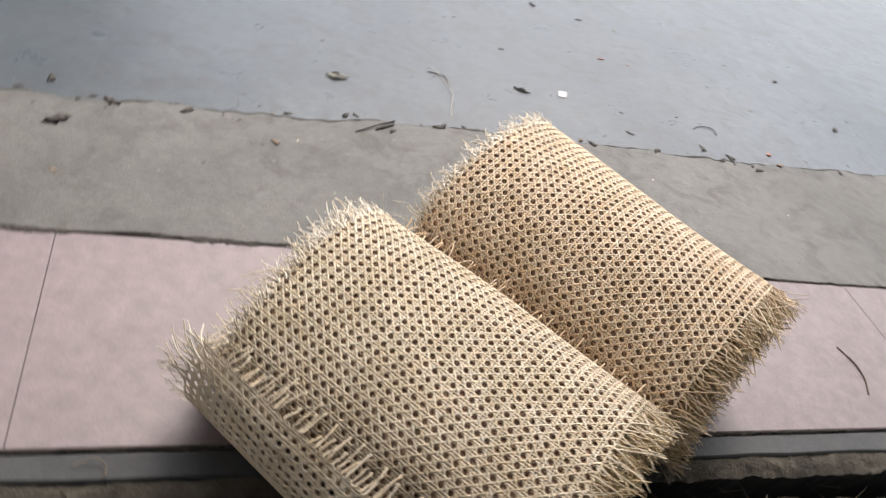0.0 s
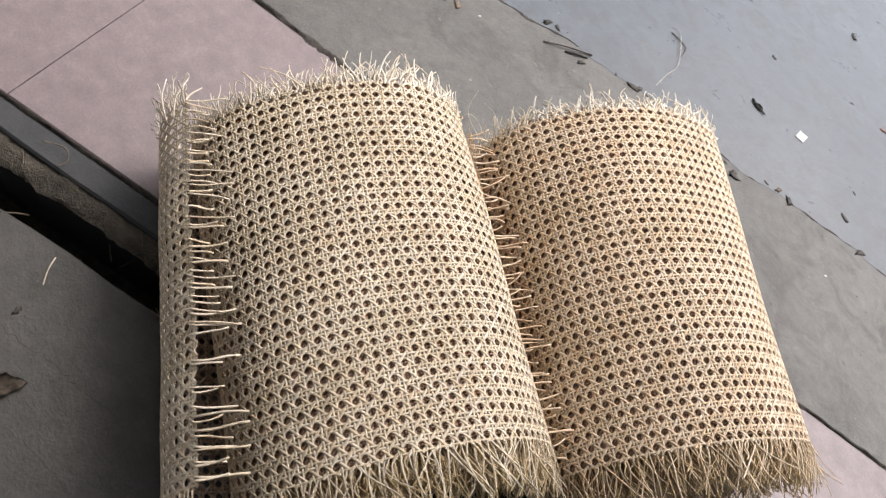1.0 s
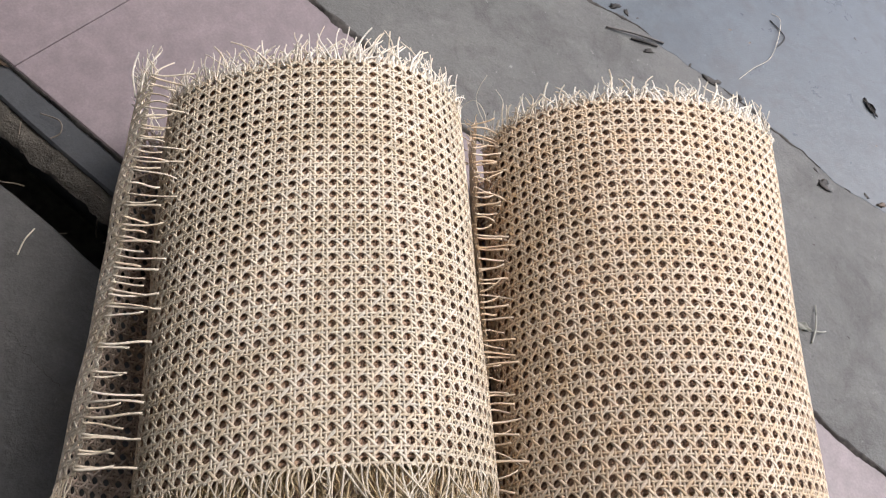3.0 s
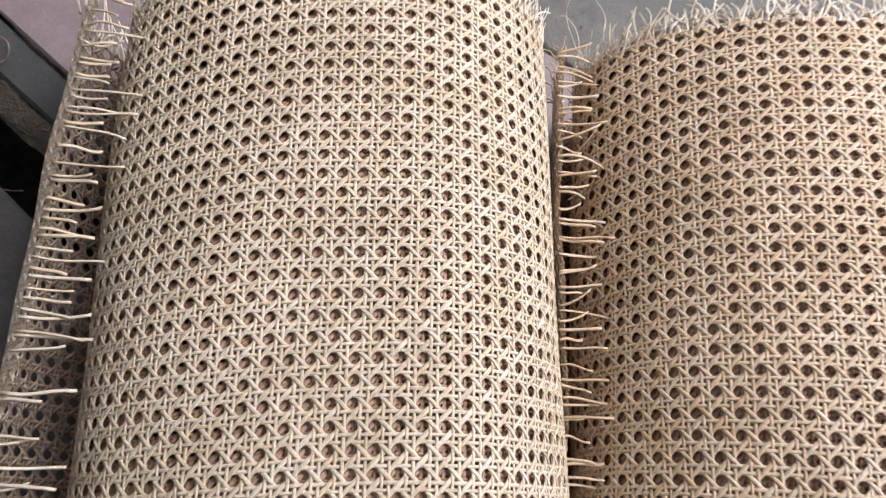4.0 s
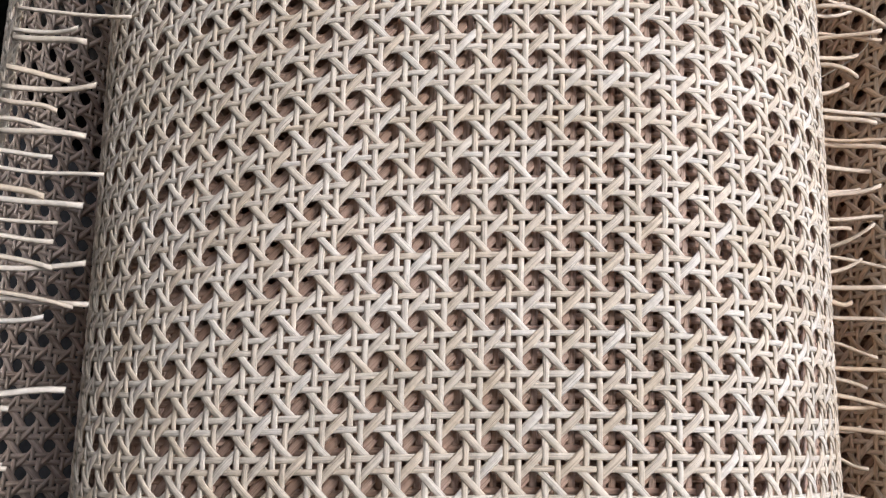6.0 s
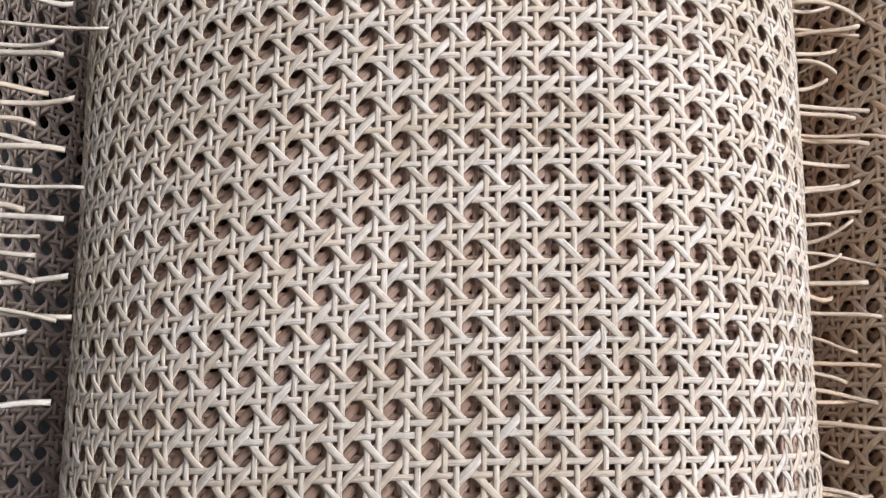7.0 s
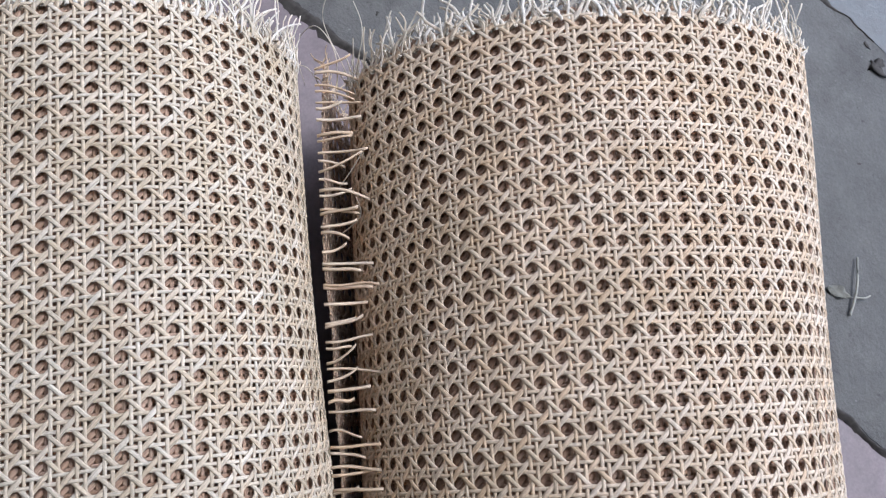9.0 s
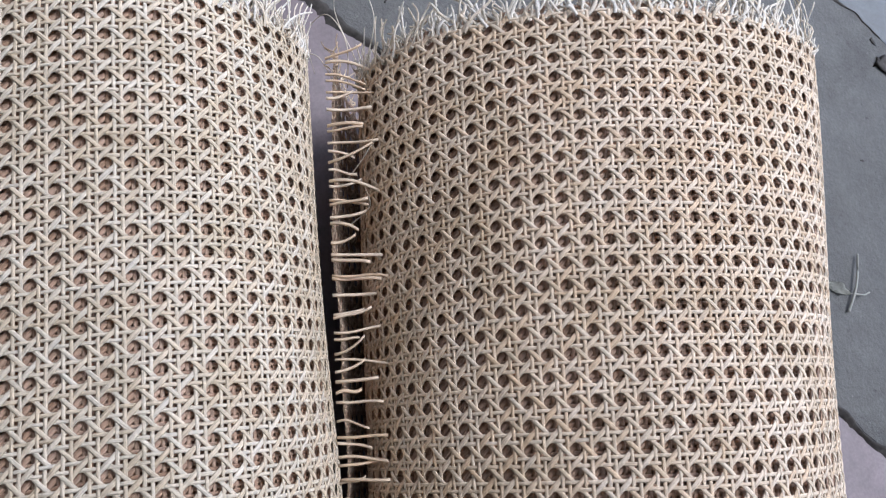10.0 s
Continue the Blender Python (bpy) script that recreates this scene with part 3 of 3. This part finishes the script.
loose_fibres(right_roll, FIBRE, (
    ((-0.325, 0.745, 0.125), (-0.350, 0.742, 0.150), (-0.372, 0.728, 0.150), (-0.368, 0.715, 0.125), (-0.345, 0.722, 0.105)),
    ((-0.322, 0.752, 0.130), (-0.360, 0.762, 0.160), (-0.395, 0.758, 0.150)),
    ((-0.320, 0.760, 0.135), (-0.352, 0.750, 0.128), (-0.385, 0.735, 0.140), (-0.402, 0.742, 0.165)),
    ((-0.324, 0.738, 0.120), (-0.345, 0.722, 0.135), (-0.352, 0.705, 0.115), (-0.338, 0.700, 0.100)),
    ((-0.318, 0.768, 0.140), (-0.356, 0.785, 0.152), (-0.378, 0.792, 0.135)),
    ((-0.250, 0.741, 0.122), (-0.262, 0.752, 0.140), (-0.285, 0.766, 0.142)),
    ((-0.215, 0.741, 0.121), (-0.226, 0.756, 0.136), (-0.236, 0.752, 0.150))), 0.0005)
loose_fibres(pale_roll, CANE_ENDS, (
    ((-0.318, 0.352, 0.140), (-0.340, 0.354, 0.150), (-0.362, 0.366, 0.156)),
    ((-0.316, 0.358, 0.146), (-0.340, 0.366, 0.152), (-0.356, 0.382, 0.152)),
    ((-0.318, 0.346, 0.130), (-0.344, 0.340, 0.140), (-0.364, 0.344, 0.150))), 0.0013)


# ---- litter on the ground ----
def leaf(name, x, y, z, length, width, turn, material, curl=0.25, parent=None, label=""):
    """A dry leaf: pointed, curled along its rib, with some thickness."""
    bm = bmesh.new()
    n, m = 12, 5
    grid = []
    for i in range(n + 1):
        f = i / n
        w = width * math.sin(math.pi * f ** 0.8) ** 0.8 * 0.5 * (1 + 0.45 * noise.noise(Vector((f * 6, length * 70, width * 90)))) + 0.0004
        row = []
        for k in range(m):
            o = (k / (m - 1) - 0.5) * 2
            lift = abs(o) ** 1.6 * curl * w + 0.12 * curl * length * (f - 0.5) ** 2 * 4 + 0.0015 * math.sin(9 * f + 3 * o) + 0.0022 * noise.noise(Vector((f * 5, o * 1.5, length * 90)))
            row.append(bm.verts.new((length * (f - 0.5), o * w + 0.05 * length * math.sin(2.2 * f), lift + 0.001)))
        grid.append(row)
    for p, q in zip(grid, grid[1:]):
        for k in range(m - 1):
            bm.faces.new((p[k], q[k], q[k + 1], p[k + 1]))
    bmesh.ops.solidify(bm, geom=list(bm.faces), thickness=0.0006)
    low = min(v.co.z for v in bm.verts)
    bmesh.ops.transform(bm, matrix=pose(x, y, z - low, 0, 0, turn), verts=bm.verts)
    bmesh.ops.recalc_face_normals(bm, faces=bm.faces)
    return part(name, bm, material, parent, label, smooth=True)


def crumb_mesh(seed, size):
    """An irregular flat flake."""
    rng = np.random.default_rng(seed)
    bm = bmesh.new()
    bmesh.ops.create_icosphere(bm, subdivisions=2, radius=1.0)
    for v in bm.verts:
        k = 1 + 1.0 * noise.noise(v.co * 1.9 + Vector((seed * 3.1, 0, 0))) + 0.3 * noise.noise(v.co * 4.1 + Vector((0, seed * 1.9, 0)))
        v.co = Vector((v.co.x * k * size, v.co.y * k * size * 0.42 + 0.25 * v.co.x ** 2, v.co.z * k * size * 0.12))
    low = min(v.co.z for v in bm.verts)
    bmesh.ops.translate(bm, verts=bm.verts, vec=(0, 0, -low))
    return bm


FLOOR_Z, GREY_Z, SLAB_Z, KERB_Z = 0.0029, 0.0025, -0.022, -0.004
bm = bmesh.new()
bmesh.ops.create_grid(bm, x_segments=4, y_segments=4, size=0.0085)
for q in bm.verts:
    q.co.z += 0.0012 + 0.0016 * noise.noise(q.co * 90)
    q.co.x *= 1.2
bmesh.ops.solidify(bm, geom=list(bm.faces), thickness=0.0008)
bmesh.ops.transform(bm, matrix=pose(0.258, 1.699, FLOOR_Z + 0.004, 22, 0, 12), verts=bm.verts)
tagged(part("paper_scrap", bm, PAPER), "small torn scrap of white paper on the dark floor", "paper scrap")

tagged(leaf("leaf", -0.247, 1.416, FLOOR_Z, 0.052, 0.022, 18, PALE_LEAF), "small dry grey leaf on the dark cement floor", "leaf")
tagged(leaf("leaf", 0.157, 1.649, FLOOR_Z, 0.044, 0.012, -8, DARK_BIT, 0.15), "curled dark leaf on the dark cement floor", "leaf")
tagged(leaf("leaf", 0.032, 0.207, SLAB_Z, 0.046, 0.022, 68, FADED_LEAF, 0.45), "curled brown leaf on the lower slab", "leaf")
tagged(leaf("leaf", -0.322, 0.338, KERB_Z, 0.042, 0.008, 40, DRY_LEAF, 0.3), "narrow brown leaf on the grey kerb", "leaf")
sprig = tagged(new("sprig"), "small dry sprig with one pale leaf on grey cement", "sprig")
tube("stem", ((0.452, 1.198, GREY_Z + 0.002), (0.440, 1.215, GREY_Z + 0.004), (0.428, 1.228, GREY_Z + 0.005), (0.409, 1.247, GREY_Z + 0.003)), 0.0016, PALE_LEAF, sprig, "dry grey stem", taper=0.6)
leaf("leaf_blade", 0.428, 1.203, GREY_Z, 0.030, 0.012, 38, PALE_LEAF, 0.08, sprig)
tube("side_stem", ((0.440, 1.214, GREY_Z + 0.004), (0.446, 1.222, GREY_Z + 0.006), (0.448, 1.232, GREY_Z + 0.004)), 0.0014, PALE_LEAF, sprig, taper=0.6)

for name, label, pts, radius, material in (
    ("twig", "thin pale dry twig at the edge of the dark floor", ((-0.146, 1.230, 0.005), (-0.118, 1.270, 0.008), (-0.086, 1.318, 0.005)), 0.0019, GREY_TWIG),
    ("twig", "short dark twig lying beside a paler one", ((-0.112, 1.262, 0.004), (-0.098, 1.280, 0.006), (-0.084, 1.302, 0.004)), 0.0022, DARK_BIT),
    ("fibre", "thin curved dark fibre on the dark floor", ((-0.073, 1.584, 0.004), (-0.03, 1.585, 0.005), (-0.016, 1.553, 0.004)), 0.0010, DARK_BIT),
    ("fibre", "long thin pale fibre curling on the floor", ((-0.085, 1.60, 0.004), (-0.06, 1.600, 0.007), (0.000, 1.520, 0.008), (0.012, 1.46, 0.006), (0.022, 1.417, 0.004)), 0.0006, FIBRE),
    ("fibre", "small hooked dark fibre on the dark floor", ((0.612, 1.765, 0.004), (0.630, 1.79, 0.005), (0.664, 1.800, 0.005), (0.676, 1.775, 0.004)), 0.0010, DARK_BIT),
    ("fibre", "curved dark fibre lying on the pink stone", ((0.862, 1.075, 0.001), (0.889, 1.046, 0.002), (0.902, 1.01, 0.002), (0.901, 0.972, 0.001)), 0.0016, TWIG),
    ("fibre", "pale loose fibre on the lower slab", ((-0.087, 0.316, -0.02), (-0.075, 0.302, -0.018), (-0.061, 0.290, -0.021)), 0.0009, FIBRE),
    ("fibre", "curled pale fibre on the grey kerb", ((-0.228, 0.366, 0.0), (-0.208, 0.383, 0.004), (-0.192, 0.379, 0.002), (-0.189, 0.366, 0.0)), 0.0009, TWIG),
):
    tagged(tube(name, pts, radius, material), label, name)

flakes = []
for k in range(5):
    me = bpy.data.meshes.new("crumb")
    bm = crumb_mesh(k, 1.0)
    bm.to_mesh(me)
    bm.free()
    me.polygons.foreach_set("use_smooth", np.ones(len(me.polygons), dtype=bool))
    flakes.append(me)
rng = np.random.default_rng(77)
spots = [(-0.615, 0.957, 0.024, DARK_BIT), (-0.267, 1.105, 0.011, DRY_LEAF), (0.818, 1.764, 0.012, RED_BIT), (0.442, 1.625, 0.011, DARK_BIT),
         (0.633, 1.676, 0.013, DARK_BIT), (1.063, 2.067, 0.014, DARK_BIT), (0.907, 2.278, 0.012, DARK_BIT), (0.731, 0.761, 0.014, DARK_BIT),
         (-0.044, 0.255, 0.007, DARK_BIT), (-0.693, 1.062, 0.014, DARK_BIT), (-0.544, 0.83, 0.008, DRY_LEAF), (0.116, 2.221, 0.014, DARK_BIT),
         (0.347, 1.999, 0.010, RED_BIT), (0.266, 2.23, 0.010, DARK_BIT), (0.074, 1.843, 0.008, DARK_BIT), (0.43, 2.02, 0.006, RED_BIT)]
for k in range(100):
    a = rng.uniform(-0.9, 2.0)
    spots.append((*at(a, dark_edge(a) + wander(a, 3, 0.028, 3.0) + rng.normal(0.0, 0.014)).xy, rng.choice((rng.uniform(0.002, 0.006), rng.uniform(0.005, 0.015))), DARK_BIT if rng.uniform() < 0.9 else DRY_LEAF))
for k in range(150):
    a, q = rng.uniform(-0.5, 2.2), rng.uniform(1.3, 2.4)
    spots.append((*at(a, q).xy, rng.choice((rng.uniform(0.001, 0.003), rng.uniform(0.002, 0.006))), DARK_BIT if rng.uniform() < 0.7 else DRY_LEAF))
for k in range(30):
    a, q = rng.uniform(-0.6, 1.6), rng.uniform(0.86, 1.2)
    spots.append((*at(a, q).xy, rng.uniform(0.0015, 0.005), (DARK_BIT, FIBRE, DARK_BIT)[k % 3]))
made = {}
for x, y, size, material in spots:
    q = ACROSS.dot(Vector((x, y, 0)))
    z = FLOOR_Z if q > S_DARK + 0.02 else GREY_Z if q > S_GREY else 0.0 if q > S_TILE else KERB_Z if q > S_ROUGH else SLAB_Z
    k = int(rng.integers(0, 5))
    if (k, material.name) not in made:
        me = flakes[k].copy()
        me.materials.append(material)
        made[(k, material.name)] = me
    ob = new("crumb", made[(k, material.name)])
    ob.matrix_basis = pose(x, y, z - 0.0006, 0, 0, rng.uniform(0, 360)) @ Matrix.Diagonal((size, size, size, 1))
    colour = {DARK_BIT: "dark", DRY_LEAF: "brown", RED_BIT: "reddish", FIBRE: "pale"}[material]
    tagged(ob, colour + " dry flake of litter lying on the cement", "litter", "litter on the ground")


# straw and husk caught along the crumbling edge and in the gap
verts, faces = [], []
for k in range(170):
    a = rng.uniform(-0.9, 1.5)
    q = rng.uniform(S_SLAB - 0.01, S_ROUGH + 0.012)
    z = -0.011 if q > S_BLACK + 0.008 else (-0.020 if q < S_SLAB else -0.052)
    ln, ang, w = rng.uniform(0.008, 0.045), rng.normal(0.0, 0.7), rng.uniform(0.0004, 0.0011)
    d, e = ALONG * math.cos(ang) + ACROSS * math.sin(ang), ACROSS * math.cos(ang) - ALONG * math.sin(ang)
    base, c = len(verts), at(a, q, z)
    for i in range(6):
        f = i / 5 - 0.5
        mid = c + d * ln * f + e * (ln * 0.25 * rng.normal(0, 0.3) * (f * f)) + Vector((0, 0, 0.004 * (0.25 - f * f) + 0.001 * rng.normal()))
        for o, h in ((-1, 0), (0, 0.8), (1, 0), (0, -0.5)):
            verts.append(mid + e * w * o + Vector((0, 0, w * h)))
    for i in range(5):
        for m in range(4):
            p, r2 = base + i * 4 + m, base + i * 4 + (m + 1) % 4
            faces.append((p, p + 4, r2 + 4, r2))
straw = mesh_object("straw", [tuple(v) for v in verts], faces, TWIG)
tagged(straw, "brown straw and husks caught along the mortar edge", "straw", kind="stuff")


def crack(points, z, surface):
    """A hairline crack: a narrow broken groove of dirt."""
    line = []
    for (x0, y0), (x1, y1) in zip(points, points[1:]):
        for k in range(10):
            f = k / 10
            line.append((x0 + (x1 - x0) * f + rng.normal(0, 0.0016), y0 + (y1 - y0) * f + rng.normal(0, 0.0016), z - 0.0002))
    return tagged(tube("crack", line, 0.0004, DARK_BIT, sides=4), "dirty hairline crack in the " + surface, "crack", kind="structure")


crack(((-0.05, 0.228), (0.032, 0.261), (0.075, 0.272), (0.11, 0.288)), SLAB_Z, "lower slab")
crack(((0.02, 0.16), (0.09, 0.20), (0.16, 0.215)), SLAB_Z, "lower slab")


def dirt_line(label, base, seed, scale, wide, bias, profile):
    """Dirt caught along a joint: broken, uneven streaks lying over its edge."""
    verts, faces, last = [], [], False
    for i in range(1100):
        a = -1.1 + 3.2 * i / 1100
        n = noise.noise(Vector((a * scale, seed, 0.3))) + 0.6 * noise.noise(Vector((a * scale * 4.3, seed, 5.1))) + bias
        w = wide * max(0.0, n) * (1 + 0.5 * noise.noise(Vector((a * 170, seed, 9.0))))
        if w < 0.0004:
            last = False
            continue
        mid = base(a) + 0.0012 * noise.noise(Vector((a * 90, seed, 2.0)))
        for o, z in profile:
            verts.append(tuple(at(a, mid + o * w, z)))
        if last:
            p = len(verts) - 2 * len(profile)
            faces += [(p + k, p + len(profile) + k, p + len(profile) + k + 1, p + k + 1) for k in range(len(profile) - 1)]
        last = True
    tagged(mesh_object("dirt", verts, faces, DIRT), label, "dirt", kind="stuff")


dirt_line("dark dirt caught along the joint of stone and cement", lambda a: grey_edge(a) + wander(a, 5, 0.007, 11) - 0.001, 3.0, 8.0, 0.0085, 0.42,
          ((-1.0, -0.0003), (-0.5, 0.0012), (0.0, 0.0030), (0.35, 0.0032), (0.7, 0.0022)))
dirt_line("dark dirt streaks along the dark floor's broken edge", lambda a: dark_edge(a) + wander(a, 3, 0.028, 3.0), 8.0, 7.0, 0.0085, 0.05,
          ((-0.9, 0.0020), (-0.4, 0.0034), (0.3, 0.0038), (1.0, 0.0026)))
dirt_line("dirt in the joint between kerb and stone", lambda a: S_TILE - 0.002, 13.0, 6.0, 0.004, 0.25,
          ((-1.0, -0.0046), (-0.3, -0.0022), (0.5, -0.0005), (1.0, -0.0004)))
